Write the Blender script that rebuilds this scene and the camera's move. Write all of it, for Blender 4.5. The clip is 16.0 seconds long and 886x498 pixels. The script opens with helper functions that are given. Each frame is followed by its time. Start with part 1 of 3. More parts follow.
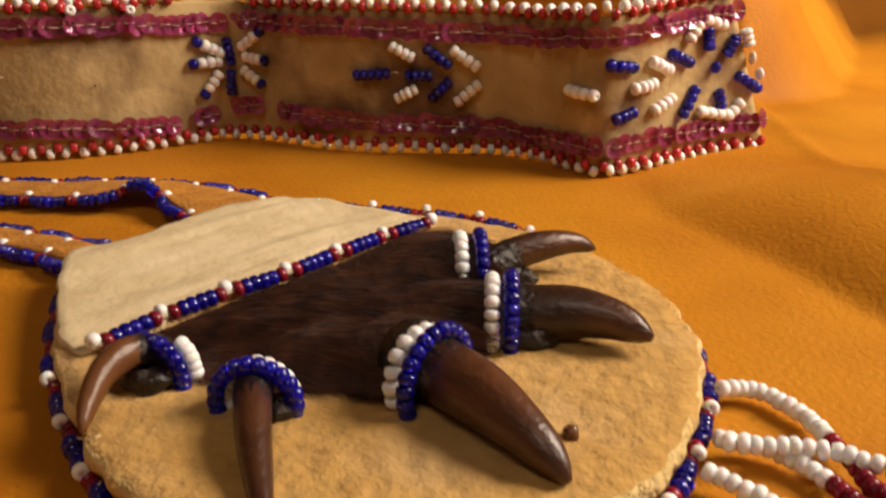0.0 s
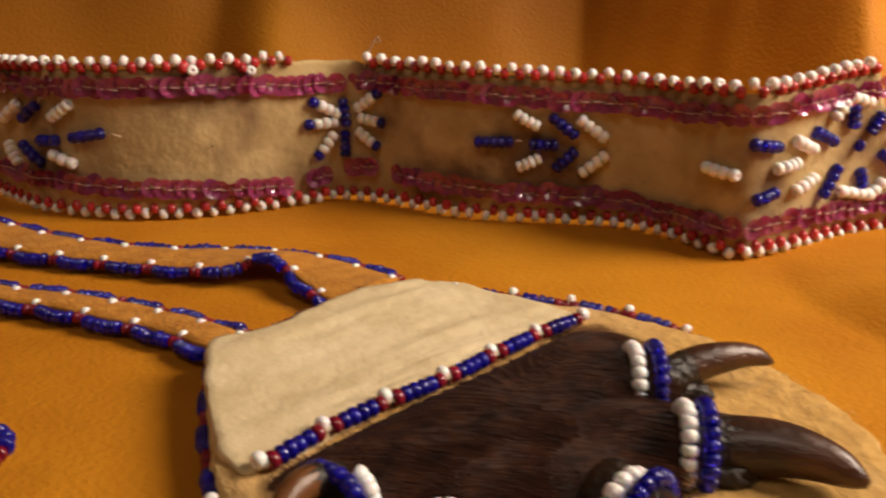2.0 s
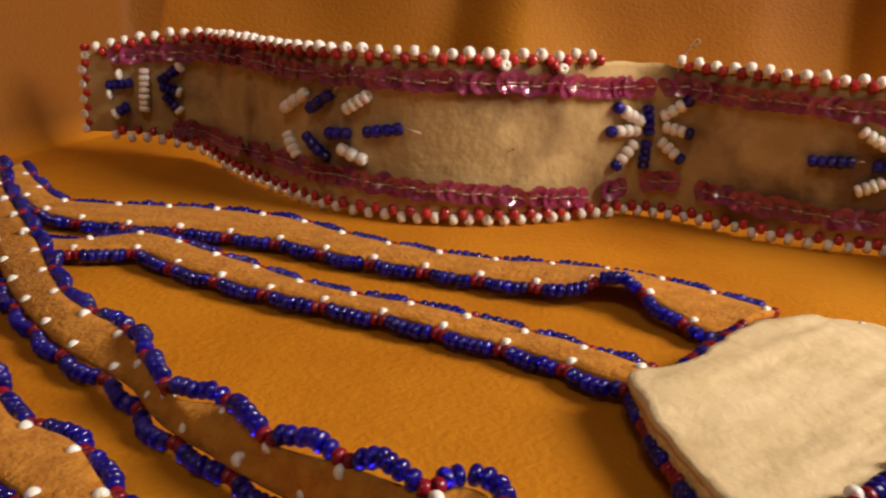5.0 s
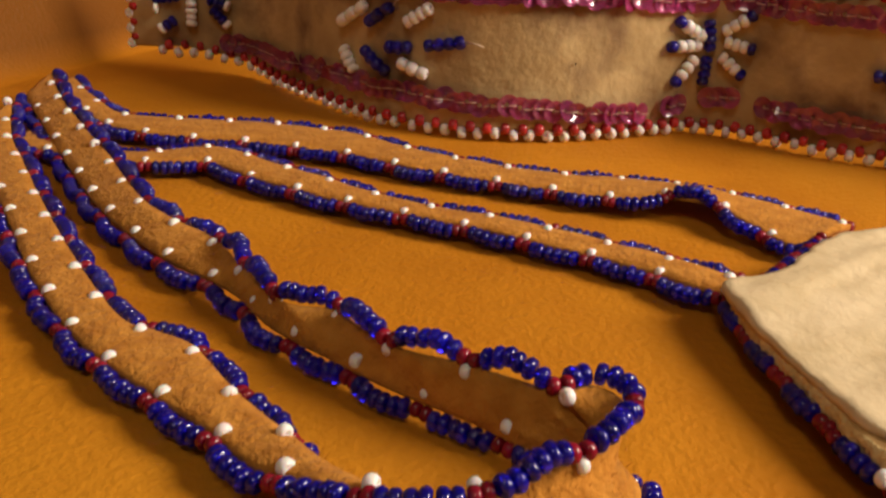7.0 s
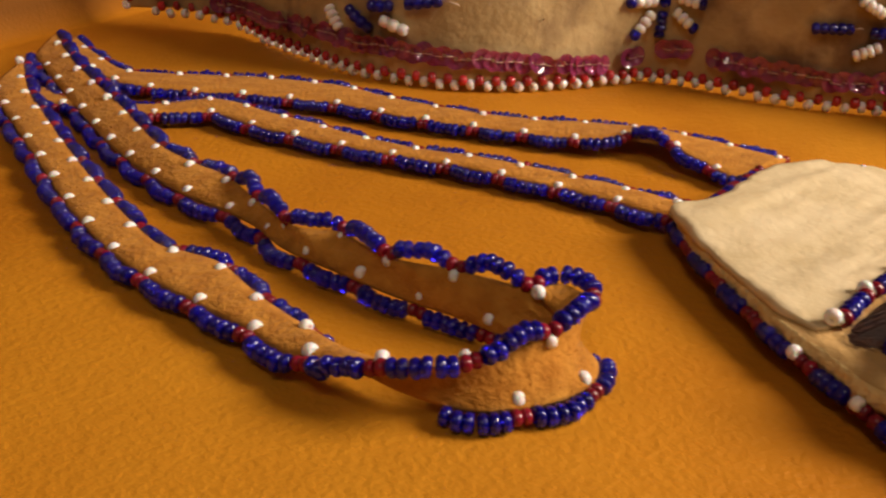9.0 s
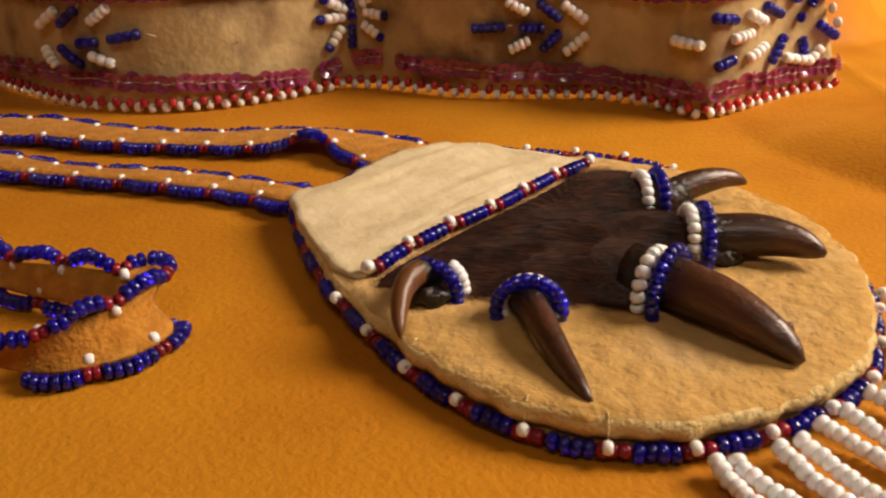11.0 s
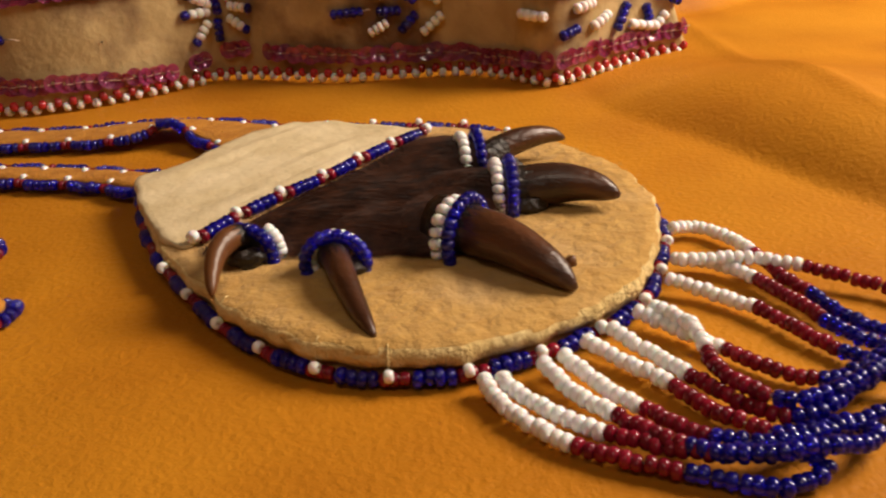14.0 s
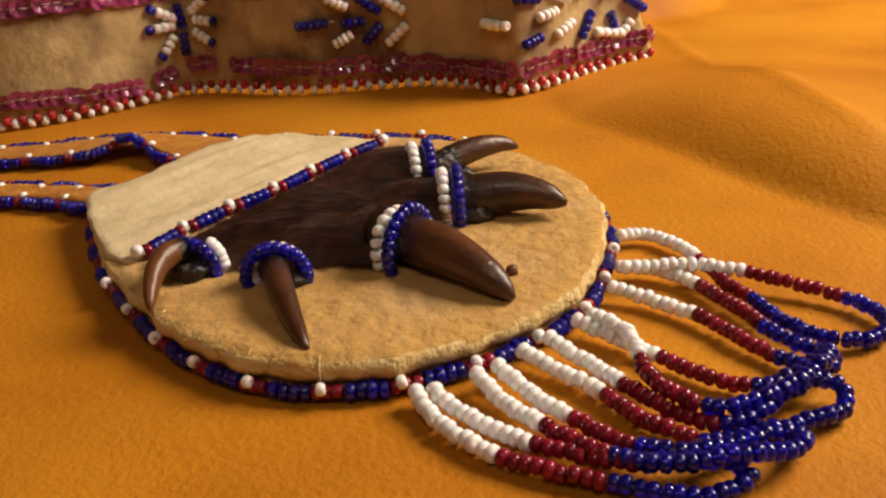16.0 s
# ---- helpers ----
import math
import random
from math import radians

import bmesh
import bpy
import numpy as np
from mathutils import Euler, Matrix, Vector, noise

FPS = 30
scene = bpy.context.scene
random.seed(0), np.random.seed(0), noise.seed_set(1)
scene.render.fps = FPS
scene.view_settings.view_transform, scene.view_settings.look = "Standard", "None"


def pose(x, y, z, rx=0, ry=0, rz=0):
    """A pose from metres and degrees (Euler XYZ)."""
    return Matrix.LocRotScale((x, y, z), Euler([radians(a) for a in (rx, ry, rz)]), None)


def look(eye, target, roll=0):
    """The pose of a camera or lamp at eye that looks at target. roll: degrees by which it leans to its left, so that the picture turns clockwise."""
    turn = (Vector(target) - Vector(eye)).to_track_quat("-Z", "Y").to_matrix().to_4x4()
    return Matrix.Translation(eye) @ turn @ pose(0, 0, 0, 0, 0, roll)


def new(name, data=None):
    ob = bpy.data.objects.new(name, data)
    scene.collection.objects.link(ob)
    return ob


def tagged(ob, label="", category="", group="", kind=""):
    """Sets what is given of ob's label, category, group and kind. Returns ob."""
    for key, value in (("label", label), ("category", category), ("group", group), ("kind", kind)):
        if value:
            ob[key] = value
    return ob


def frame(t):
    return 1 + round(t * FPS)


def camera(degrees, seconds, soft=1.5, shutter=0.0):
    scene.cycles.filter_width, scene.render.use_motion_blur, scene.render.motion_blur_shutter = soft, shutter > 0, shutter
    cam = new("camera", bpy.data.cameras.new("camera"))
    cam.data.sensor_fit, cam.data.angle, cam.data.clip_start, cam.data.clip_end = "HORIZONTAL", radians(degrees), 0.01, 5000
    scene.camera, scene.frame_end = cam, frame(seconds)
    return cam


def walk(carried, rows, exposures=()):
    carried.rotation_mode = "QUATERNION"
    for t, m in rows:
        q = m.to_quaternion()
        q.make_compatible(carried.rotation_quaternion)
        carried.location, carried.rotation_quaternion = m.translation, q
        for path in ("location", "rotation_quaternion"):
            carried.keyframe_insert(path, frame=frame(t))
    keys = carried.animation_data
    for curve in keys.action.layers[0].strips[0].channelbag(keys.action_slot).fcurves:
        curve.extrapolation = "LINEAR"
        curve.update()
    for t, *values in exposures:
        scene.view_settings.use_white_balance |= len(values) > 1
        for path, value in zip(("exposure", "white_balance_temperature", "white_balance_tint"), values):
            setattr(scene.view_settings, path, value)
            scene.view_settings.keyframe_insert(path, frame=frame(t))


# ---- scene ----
cam = camera(51.2, 16.0, 2.1, 0.5)
METRES, EYE, TILT, LEAN, TURN = 0.22, 0.0605, -21.0, 0.0, 0.0
ROWS = [
    (0.0, 0.0, 0.0, 0.0, -0.0, 0.0, -0.0),
    (0.5, -0.0128, 0.0059, 0.0237, 0.42, 0.59, -0.43),
    (1.0, -0.02, 0.0031, 0.0294, 0.6, 0.84, -0.54),
    (1.5, -0.0359, 0.0126, 0.0342, 1.26, 1.14, -0.97),
    (2.0, -0.0837, 0.0358, 0.0527, 2.62, 1.4, -1.95),
    (2.5, -0.14, 0.0609, 0.0538, 3.75, 2.22, -2.66),
    (3.0, -0.1783, 0.0659, 0.0487, 4.4, 2.76, -3.06),
    (3.5, -0.2091, 0.0753, 0.0583, 5.08, 2.52, -3.6),
    (4.0, -0.2513, 0.1005, 0.0613, 6.1, 2.25, -4.33),
    (6.5, -0.38, 0.1096, 0.0296, 7.61, 0.2, -6.3),
    (7.0, -0.3841, 0.0971, 0.026, 7.0, -2.56, -5.97),
    (7.5, -0.3929, 0.0555, 0.027, 6.46, -3.93, -5.73),
    (8.0, -0.3977, 0.0144, 0.0148, 5.88, -4.36, -5.54),
    (8.5, -0.3975, 0.015, 0.002, 5.87, -4.2, -5.5),
    (9.0, -0.3823, 0.0059, 0.0076, 5.21, -4.74, -5.06),
    (9.5, -0.3315, -0.0176, 0.0078, 3.53, -4.9, -3.63),
    (10.0, -0.2525, -0.0602, 0.0131, 1.31, -4.09, -1.59),
    (12.5, -0.1197, -0.1507, -0.01, -3.18, -3.86, 3.15),
    (13.0, -0.0921, -0.1544, -0.0223, -3.61, -3.91, 4.09),
    (13.5, -0.0838, -0.1509, -0.023, -3.83, -3.85, 4.41),
    (14.0, -0.0663, -0.165, -0.03, -4.31, -4.1, 5.05),
    (14.5, -0.0389, -0.1733, -0.034, -4.72, -4.25, 5.88),
    (15.0, -0.0273, -0.1733, -0.0341, -4.84, -4.37, 6.32),
    (15.5, -0.027, -0.172, -0.0374, -4.73, -4.26, 6.31),
    (16.0, -0.0256, -0.1645, -0.0341, -4.36, -3.45, 5.88),
]
walk(cam, [(t, pose(0, 0, EYE, TILT, LEAN, TURN) @ pose(METRES * x, METRES * y, METRES * z, 90 + pitch, roll, yaw)) for t, x, y, z, yaw, pitch, roll in ROWS],
     [(0.0, -0.12), (2.0, -0.12), (4.0, 0.0), (6.5, 0.13), (9.0, 0.12), (10.0, 0.08), (12.5, -0.08), (16.0, -0.12)])

# ---- light ----
world = bpy.data.worlds.new("world")
scene.world = world
world.use_nodes = True
world.node_tree.nodes["Background"].inputs[0].default_value = (1.0, 0.80, 0.60, 1)
world.node_tree.nodes["Background"].inputs[1].default_value = 0.02


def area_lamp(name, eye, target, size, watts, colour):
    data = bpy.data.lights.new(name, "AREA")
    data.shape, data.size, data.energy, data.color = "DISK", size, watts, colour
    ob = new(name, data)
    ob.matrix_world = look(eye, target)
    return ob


area_lamp("lamp_light", (0.46, 0.175, 0.38), (0.0, 0.17, 0.0), 0.32, 6.0, (1.0, 0.825, 0.66))
# unseen fill lamp, added in front and above to brighten the headband's face
area_lamp("front_fill_light", (-0.15, -0.85, 1.55), (-0.05, 0.1, 0.0), 0.6, 4.7, (1.0, 0.825, 0.66))


# ---- materials ----
def material(name, colour, rough=0.6, second=None, scale=60.0, detail=6.0, bump=0.2, bump_scale=400.0, bump_dist=0.0004,
             spec=0.5, stretch=(1, 1, 1), third=None, third_scale=15.0, third_edge=(0.45, 0.7), vary=0.0, **more):
    m = bpy.data.materials.new(name)
    m.use_nodes = True
    nt = m.node_tree
    b = nt.nodes["Principled BSDF"]
    b.inputs["Roughness"].default_value = rough
    b.inputs["Specular IOR Level"].default_value = spec
    for key, value in more.items():
        b.inputs[key.replace("_", " ")].default_value = value
    tc = nt.nodes.new("ShaderNodeTexCoord")
    mp = nt.nodes.new("ShaderNodeMapping")
    mp.inputs["Scale"].default_value = stretch
    nt.links.new(tc.outputs["Object"], mp.inputs["Vector"])

    def tex(s, d):
        n = nt.nodes.new("ShaderNodeTexNoise")
        n.inputs["Scale"].default_value, n.inputs["Detail"].default_value = s, d
        nt.links.new(mp.outputs["Vector"], n.inputs["Vector"])
        return n

    def mixed(fac, a, c):
        x = nt.nodes.new("ShaderNodeMix")
        x.data_type = "RGBA"
        nt.links.new(fac, x.inputs[0])
        for sock, v in ((x.inputs[6], a), (x.inputs[7], c)):
            if isinstance(v, tuple):
                sock.default_value = (*v, 1)
            else:
                nt.links.new(v, sock)
        return x.outputs[2]

    def ramp(fac, lo, hi):
        r = nt.nodes.new("ShaderNodeMapRange")
        r.inputs[1].default_value, r.inputs[2].default_value = lo, hi
        nt.links.new(fac, r.inputs[0])
        return r.outputs[0]

    col = colour
    if second:
        col = mixed(ramp(tex(scale, detail).outputs[0], 0.35, 0.65), colour, second)
    if third:
        col = mixed(ramp(tex(third_scale, 6.0).outputs[0], *third_edge), col, third)
    if vary:
        info = nt.nodes.new("ShaderNodeObjectInfo")
        hsv = nt.nodes.new("ShaderNodeHueSaturation")
        r = nt.nodes.new("ShaderNodeMapRange")
        r.inputs[3].default_value, r.inputs[4].default_value = 1 - vary, 1 + vary
        nt.links.new(info.outputs["Random"], r.inputs[0])
        nt.links.new(r.outputs[0], hsv.inputs["Value"])
        if isinstance(col, tuple):
            hsv.inputs["Color"].default_value = (*col, 1)
        else:
            nt.links.new(col, hsv.inputs["Color"])
        col = hsv.outputs[0]
    if isinstance(col, tuple):
        b.inputs["Base Color"].default_value = (*col, 1)
    else:
        nt.links.new(col, b.inputs["Base Color"])
    if bump:
        bp = nt.nodes.new("ShaderNodeBump")
        bp.inputs["Strength"].default_value, bp.inputs["Distance"].default_value = bump, bump_dist
        nt.links.new(tex(bump_scale, 8.0).outputs[0], bp.inputs["Height"])
        nt.links.new(bp.outputs[0], b.inputs["Normal"])
    return m


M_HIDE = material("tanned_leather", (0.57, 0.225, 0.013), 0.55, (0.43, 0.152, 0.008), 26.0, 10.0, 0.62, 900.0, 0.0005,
                  third=(0.62, 0.270, 0.018), third_scale=9.0, spec=0.14)

def paint_back_shade(m):
    """The hide's drawn-up back and one end: redder brown, darkened with shade painted into the colour."""
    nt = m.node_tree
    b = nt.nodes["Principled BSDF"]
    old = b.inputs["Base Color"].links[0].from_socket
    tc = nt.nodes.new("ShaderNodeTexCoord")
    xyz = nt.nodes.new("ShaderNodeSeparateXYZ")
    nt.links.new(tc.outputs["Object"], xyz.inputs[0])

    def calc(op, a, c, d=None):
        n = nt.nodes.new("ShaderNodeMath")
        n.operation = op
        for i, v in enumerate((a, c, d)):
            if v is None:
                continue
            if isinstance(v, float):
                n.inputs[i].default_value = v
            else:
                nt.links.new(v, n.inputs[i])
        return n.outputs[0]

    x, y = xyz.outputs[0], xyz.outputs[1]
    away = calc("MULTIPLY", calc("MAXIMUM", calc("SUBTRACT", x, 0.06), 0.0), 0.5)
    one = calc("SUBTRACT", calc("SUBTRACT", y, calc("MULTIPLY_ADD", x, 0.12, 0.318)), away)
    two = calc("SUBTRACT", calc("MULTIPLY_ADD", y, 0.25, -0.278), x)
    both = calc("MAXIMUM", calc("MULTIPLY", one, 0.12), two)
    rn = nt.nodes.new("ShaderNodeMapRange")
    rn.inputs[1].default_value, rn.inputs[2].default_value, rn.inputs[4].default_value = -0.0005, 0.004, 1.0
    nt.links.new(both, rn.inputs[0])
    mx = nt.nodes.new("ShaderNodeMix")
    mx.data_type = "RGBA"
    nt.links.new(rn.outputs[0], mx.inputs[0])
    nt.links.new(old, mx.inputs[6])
    # redder brown, kept dark to stand in for shade on the drawn-up leather
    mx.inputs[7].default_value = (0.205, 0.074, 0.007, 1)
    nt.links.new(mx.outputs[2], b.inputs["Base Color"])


paint_back_shade(M_HIDE)
M_DISC = material("suede_disc", (0.60, 0.360, 0.108), 0.95, (0.51, 0.292, 0.083), 330.0, 5.0, 0.8, 430.0, 0.0012, spec=0.1,
                  third=(0.60, 0.385, 0.160), third_scale=60.0, Sheen_Weight=0.1)
M_RAW = material("pale_rawhide", (0.72, 0.590, 0.365), 0.7, (0.62, 0.495, 0.285), 190.0, 6.0, 0.45, 560.0, 0.0006, spec=0.3,
                 third=(0.78, 0.650, 0.420), third_scale=90.0)
M_STRAP = material("suede_strap", (0.58, 0.262, 0.042), 0.95, (0.45, 0.182, 0.025), 330.0, 6.0, 0.7, 1000.0, 0.0007, spec=0.1, Sheen_Weight=0.05)
M_BAND = material("smoked_hide", (0.57, 0.425, 0.205), 0.8, (0.43, 0.305, 0.135), 85.0, 8.0, 0.6, 420.0, 0.0006, spec=0.25,
                  third=(0.19, 0.112, 0.056), third_scale=44.0, third_edge=(0.5, 0.63))
M_BLUE = material("cobalt_glass_bead", (0.014, 0.010, 0.64), 0.16, bump=0, spec=0.5, vary=0.35, Transmission_Weight=0.76, Coat_Weight=0.1)
M_RED = material("ruby_glass_bead", (0.29, 0.010, 0.031), 0.22, bump=0, spec=0.45, vary=0.3, Transmission_Weight=0.3)
M_CORAL = material("coral_red_bead", (0.44, 0.026, 0.030), 0.2, bump=0, vary=0.25, Coat_Weight=0.2)
M_WHITE = material("chalk_white_bead", (0.92, 0.91, 0.91), 0.25, bump=0, vary=0.06, Coat_Weight=0.1, Subsurface_Weight=0.25, Subsurface_Scale=0.0010)
M_SEQUIN = material("pink_sequin", (0.60, 0.11, 0.32), 0.14, bump=0, spec=0.8, vary=0.25, Transmission_Weight=0.75, Coat_Weight=0.6)
M_THREAD = material("waxed_thread", (0.60, 0.48, 0.36), 0.7, (0.45, 0.33, 0.22), 800.0, bump=0.3, bump_scale=3000.0)
M_CLAW = material("horn_claw", (0.030, 0.010, 0.006), 0.36, (0.105, 0.036, 0.013), 85.0, 6.0, 0.6, 800.0, 0.0004, stretch=(1, 0.6, 2.5), spec=0.55,
                  third=(0.03, 0.012, 0.007), third_scale=110.0, Coat_Weight=0.15)
M_CLAWPALE = material("amber_horn_claw", (0.16, 0.062, 0.020), 0.36, (0.085, 0.031, 0.010), 90.0, 5.0, 0.4, 700.0, 0.0004, spec=0.45)
M_CUT = material("cut_suede_edge", (0.80, 0.620, 0.300), 0.95, (0.68, 0.490, 0.200), 260.0, 6.0, 1.0, 900.0, 0.0010, spec=0.1)
M_TANHAIR = material("tan_hair", (0.30, 0.155, 0.060), 0.5, (0.20, 0.095, 0.035), 300.0, 4.0, 0, spec=0.3)
M_FUR = material("dark_fur", (0.022, 0.0085, 0.006), 0.55, (0.028, 0.012, 0.008), 220.0, 4.0, 0.6, 900.0, 0.0006, spec=0.25)
M_HAIR = material("dark_hair", (0.030, 0.011, 0.007), 0.40, (0.088, 0.031, 0.015), 300.0, 4.0, 0, spec=0.3)
M_GRIME = material("dark_skin", (0.010, 0.006, 0.004), 0.32, (0.026, 0.016, 0.010), 400.0, 5.0, 0.8, 900.0, 0.0008)
M_WALL = material("plaster", (0.70, 0.62, 0.50), 0.9, (0.66, 0.58, 0.46), 3.0, 4.0, 0.2, 60.0, 0.002)
M_WOOD = material("table_wood", (0.22, 0.12, 0.06), 0.5, (0.15, 0.08, 0.04), 20.0, 5.0, 0.2, 80.0, 0.001, stretch=(1, 8, 1))


# ---- helpers of this scene ----
BASE = {}


def thing(name, at, label, category, **tags):
    ob = new(name)
    ob.empty_display_size = 0.01
    ob.location = at
    BASE[ob] = Matrix.Translation(-Vector(at))
    return tagged(ob, label, category, **tags)


def under(ob, parent):
    ob.parent = parent
    ob.matrix_parent_inverse = BASE.get(parent, Matrix.Identity(4))
    return ob


def part(name, bm, mat, parent=None, label="", smooth=True):
    me = bpy.data.meshes.new(name)
    bmesh.ops.recalc_face_normals(bm, faces=bm.faces)
    bm.to_mesh(me)
    bm.free()
    for p in me.polygons:
        p.use_smooth = smooth
    me.materials.append(mat)
    ob = new(name, me)
    if parent:
        under(ob, parent)
    if label:
        tagged(ob, label)
    return ob


def mm(*p):
    return Vector([v / 1000 for v in p])


def spline(pts, n=12):
    """Points along a smooth curve through pts (Catmull-Rom)."""
    p = [Vector(v) for v in pts]
    p = [2 * p[0] - p[1], *p, 2 * p[-1] - p[-2]]
    out = []
    for i in range(1, len(p) - 2):
        a, b, c, d = p[i - 1:i + 3]
        for k in range(n):
            t = k / n
            out.append(0.5 * (2 * b + (c - a) * t + (2 * a - 5 * b + 4 * c - d) * t * t + (3 * b - a - 3 * c + d) * t ** 3))
    return out + [p[-2]]


class Path:
    """A polyline that is walked by its length."""

    def __init__(self, pts):
        self.p = pts
        self.s = [0.0]
        for a, b in zip(pts, pts[1:]):
            self.s.append(self.s[-1] + (b - a).length)
        self.length = self.s[-1]

    def at(self, s):
        s = min(max(s, 0.0), self.length)
        i = min(max(int(np.searchsorted(self.s, s)) - 1, 0), len(self.p) - 2)
        u = (s - self.s[i]) / max(self.s[i + 1] - self.s[i], 1e-9)
        return self.p[i].lerp(self.p[i + 1], u), (self.p[i + 1] - self.p[i]).normalized()


def resample(pts, n):
    path = Path(pts)
    return [path.at(path.length * i / (n - 1))[0] for i in range(n)]


def tube(bm, pts, radii, n=8, flat=1.0, up=Vector((0, 0, 1))):
    """A swept tube with its own radius at each point; flat squeezes it sideways."""
    rings = []
    for i, p in enumerate(pts):
        d = (pts[min(i + 1, len(pts) - 1)] - pts[max(i - 1, 0)]).normalized()
        side = d.cross(up)
        side = side.normalized() if side.length > 1e-4 else Vector((1, 0, 0))
        top = side.cross(d).normalized()
        r = radii[i]
        rings.append([bm.verts.new(p + side * (r * flat * math.cos(a)) + top * (r * math.sin(a)))
                      for a in (2 * math.pi * k / n for k in range(n))])
    for a, b in zip(rings, rings[1:]):
        for k in range(n):
            bm.faces.new((a[k], a[(k + 1) % n], b[(k + 1) % n], b[k]))
    bm.faces.new(rings[0])
    bm.faces.new(rings[-1])


# ---- beads: one mesh a colour, each bead an object ----
BEAD_R, BEAD_L = 0.00112, 0.00166


def bead_mesh(name, mat, r=BEAD_R, length=BEAD_L, hole=0.00022, around=12):
    bm = bmesh.new()
    prof = []
    for k in range(8):
        a = math.pi * (k / 7) - math.pi / 2
        prof.append((hole + (r - hole) * max(0.0, math.cos(a)) ** 0.5, length / 2 * math.sin(a)))
    rings = [[bm.verts.new((rr * math.cos(t), rr * math.sin(t), z)) for t in (2 * math.pi * j / around for j in range(around))] for rr, z in prof]
    for a, b in zip(rings, rings[1:] + rings[:1]):
        for j in range(around):
            bm.faces.new((a[j], a[(j + 1) % around], b[(j + 1) % around], b[j]))
    me = bpy.data.meshes.new(name)
    bmesh.ops.recalc_face_normals(bm, faces=bm.faces)
    bm.to_mesh(me)
    bm.free()
    for p in me.polygons:
        p.use_smooth = True
    me.materials.append(mat)
    return me


BEADS = {"B": ("blue_bead", bead_mesh("blue_bead", M_BLUE)), "R": ("red_bead", bead_mesh("red_bead", M_RED)),
         "W": ("white_bead", bead_mesh("white_bead", M_WHITE, 0.00116)), "C": ("coral_bead", bead_mesh("coral_bead", M_CORAL))}


def bead(kind, at, axis, parent, scale=1.0, span=0.0):
    name, me = BEADS[kind]
    at = Vector((at[0], at[1], max(at[2], 0.0010)))
    ob = new(name, me)
    under(ob, parent)
    q = Vector(axis).to_track_quat("Z", "Y")
    wob = Euler((random.gauss(0, 0.10), random.gauss(0, 0.10), random.random() * 6)).to_quaternion()
    s = scale * random.uniform(0.94, 1.06)
    ob.matrix_basis = Matrix.LocRotScale(Vector(at), q @ wob, (s, s, span / BEAD_L if span else s * random.uniform(0.93, 1.05)))
    return ob


def strung(path, kinds, parent, pitch=0.0015, jitter=0.00008):
    """Beads side by side along a path; kinds is a function of the bead's number and the count."""
    n = max(1, round(path.length / pitch))
    for i in range(n):
        p, d = path.at((i + 0.5) * path.length / n)
        bead(kinds(i, n), p + Vector([random.gauss(0, jitter) for _ in range(3)]), d, parent, 1.0, path.length / n * 1.02)


def edging(path, parent, inward, period=0.0105, lift=0.0007, white_in=0.0009, start=0.0, kinds="BBBBBBRR", bulge=0.0009, keep=lambda p: True, white=lambda p: True):
    """Beaded edging: runs of blue between red beads, with a white bead set inward at each pair of reds."""
    n = max(1, round(path.length / period))
    step = path.length / n
    m = len(kinds)
    for j in range(n):
        for i in range(m):
            p, d = path.at((j + start + (i + 0.5) / m) * step)
            if not keep(p):
                continue
            v = inward(p, d)
            p = p - v * ((bulge + 0.0009 * abs(v.z)) * math.sin(math.pi * (((i + 0.5) / m + 1 / m) % 1.0)) - 0.0003)
            bead(kinds[i], p + Vector([random.gauss(0, 0.0001) for _ in range(3)]), d, parent, 1.12 if kinds[i] == "B" else 0.92, step / m * 1.02)
        s = (j + start + (m - 1) / m) * step
        if 0 < s < path.length and keep(path.at(s)[0]) and white(path.at(s)[0]):
            p, d = path.at(s)
            bead("W", p + inward(p, d) * white_in + Vector((0, 0, lift)), d + Vector((0, 0, random.gauss(0, 0.15))), parent, 0.84)


# ---- room ----
def box(name, lo, hi, mat, label="", category="", kind="structure"):
    bm = bmesh.new()
    bmesh.ops.create_cube(bm, size=1.0)
    for v in bm.verts:
        v.co = Vector([lo[i] if v.co[i] < 0 else hi[i] for i in range(3)])
    ob = part(name, bm, mat, smooth=False)
    return tagged(ob, label, category, kind=kind)


box("floor", (-1.7, -1.7, -0.80), (1.7, 1.7, -0.75), M_WOOD, "dark wooden floor of the room", "floor")
box("ceiling", (-1.7, -1.7, 1.8), (1.7, 1.7, 1.9), M_WALL, "plain cream plaster ceiling", "ceiling")
box("wall_north", (-1.7, 1.6, -0.75), (1.7, 1.7, 1.8), M_WALL, "plain cream plaster wall", "wall")
box("wall_south", (-1.7, -1.7, -0.75), (1.7, -1.6, 1.8), M_WALL, "plain cream plaster wall", "wall")
box("wall_east", (1.6, -1.6, -0.75), (1.7, 1.6, 1.8), M_WALL, "plain cream plaster wall", "wall")
box("wall_west", (-1.7, -1.6, -0.75), (-1.6, 1.6, 1.8), M_WALL, "plain cream plaster wall", "wall")
box("table_top", (-0.9, -0.5, -0.75), (0.9, 1.0, -0.0042), M_WOOD, "dark wooden table under the leather", "table")


# ---- leather hide: one sheet, flat in front and drawn up behind and at one end ----
def smooth01(t):
    t = min(max(t, 0.0), 1.0)
    return t * t * (3 - 2 * t)


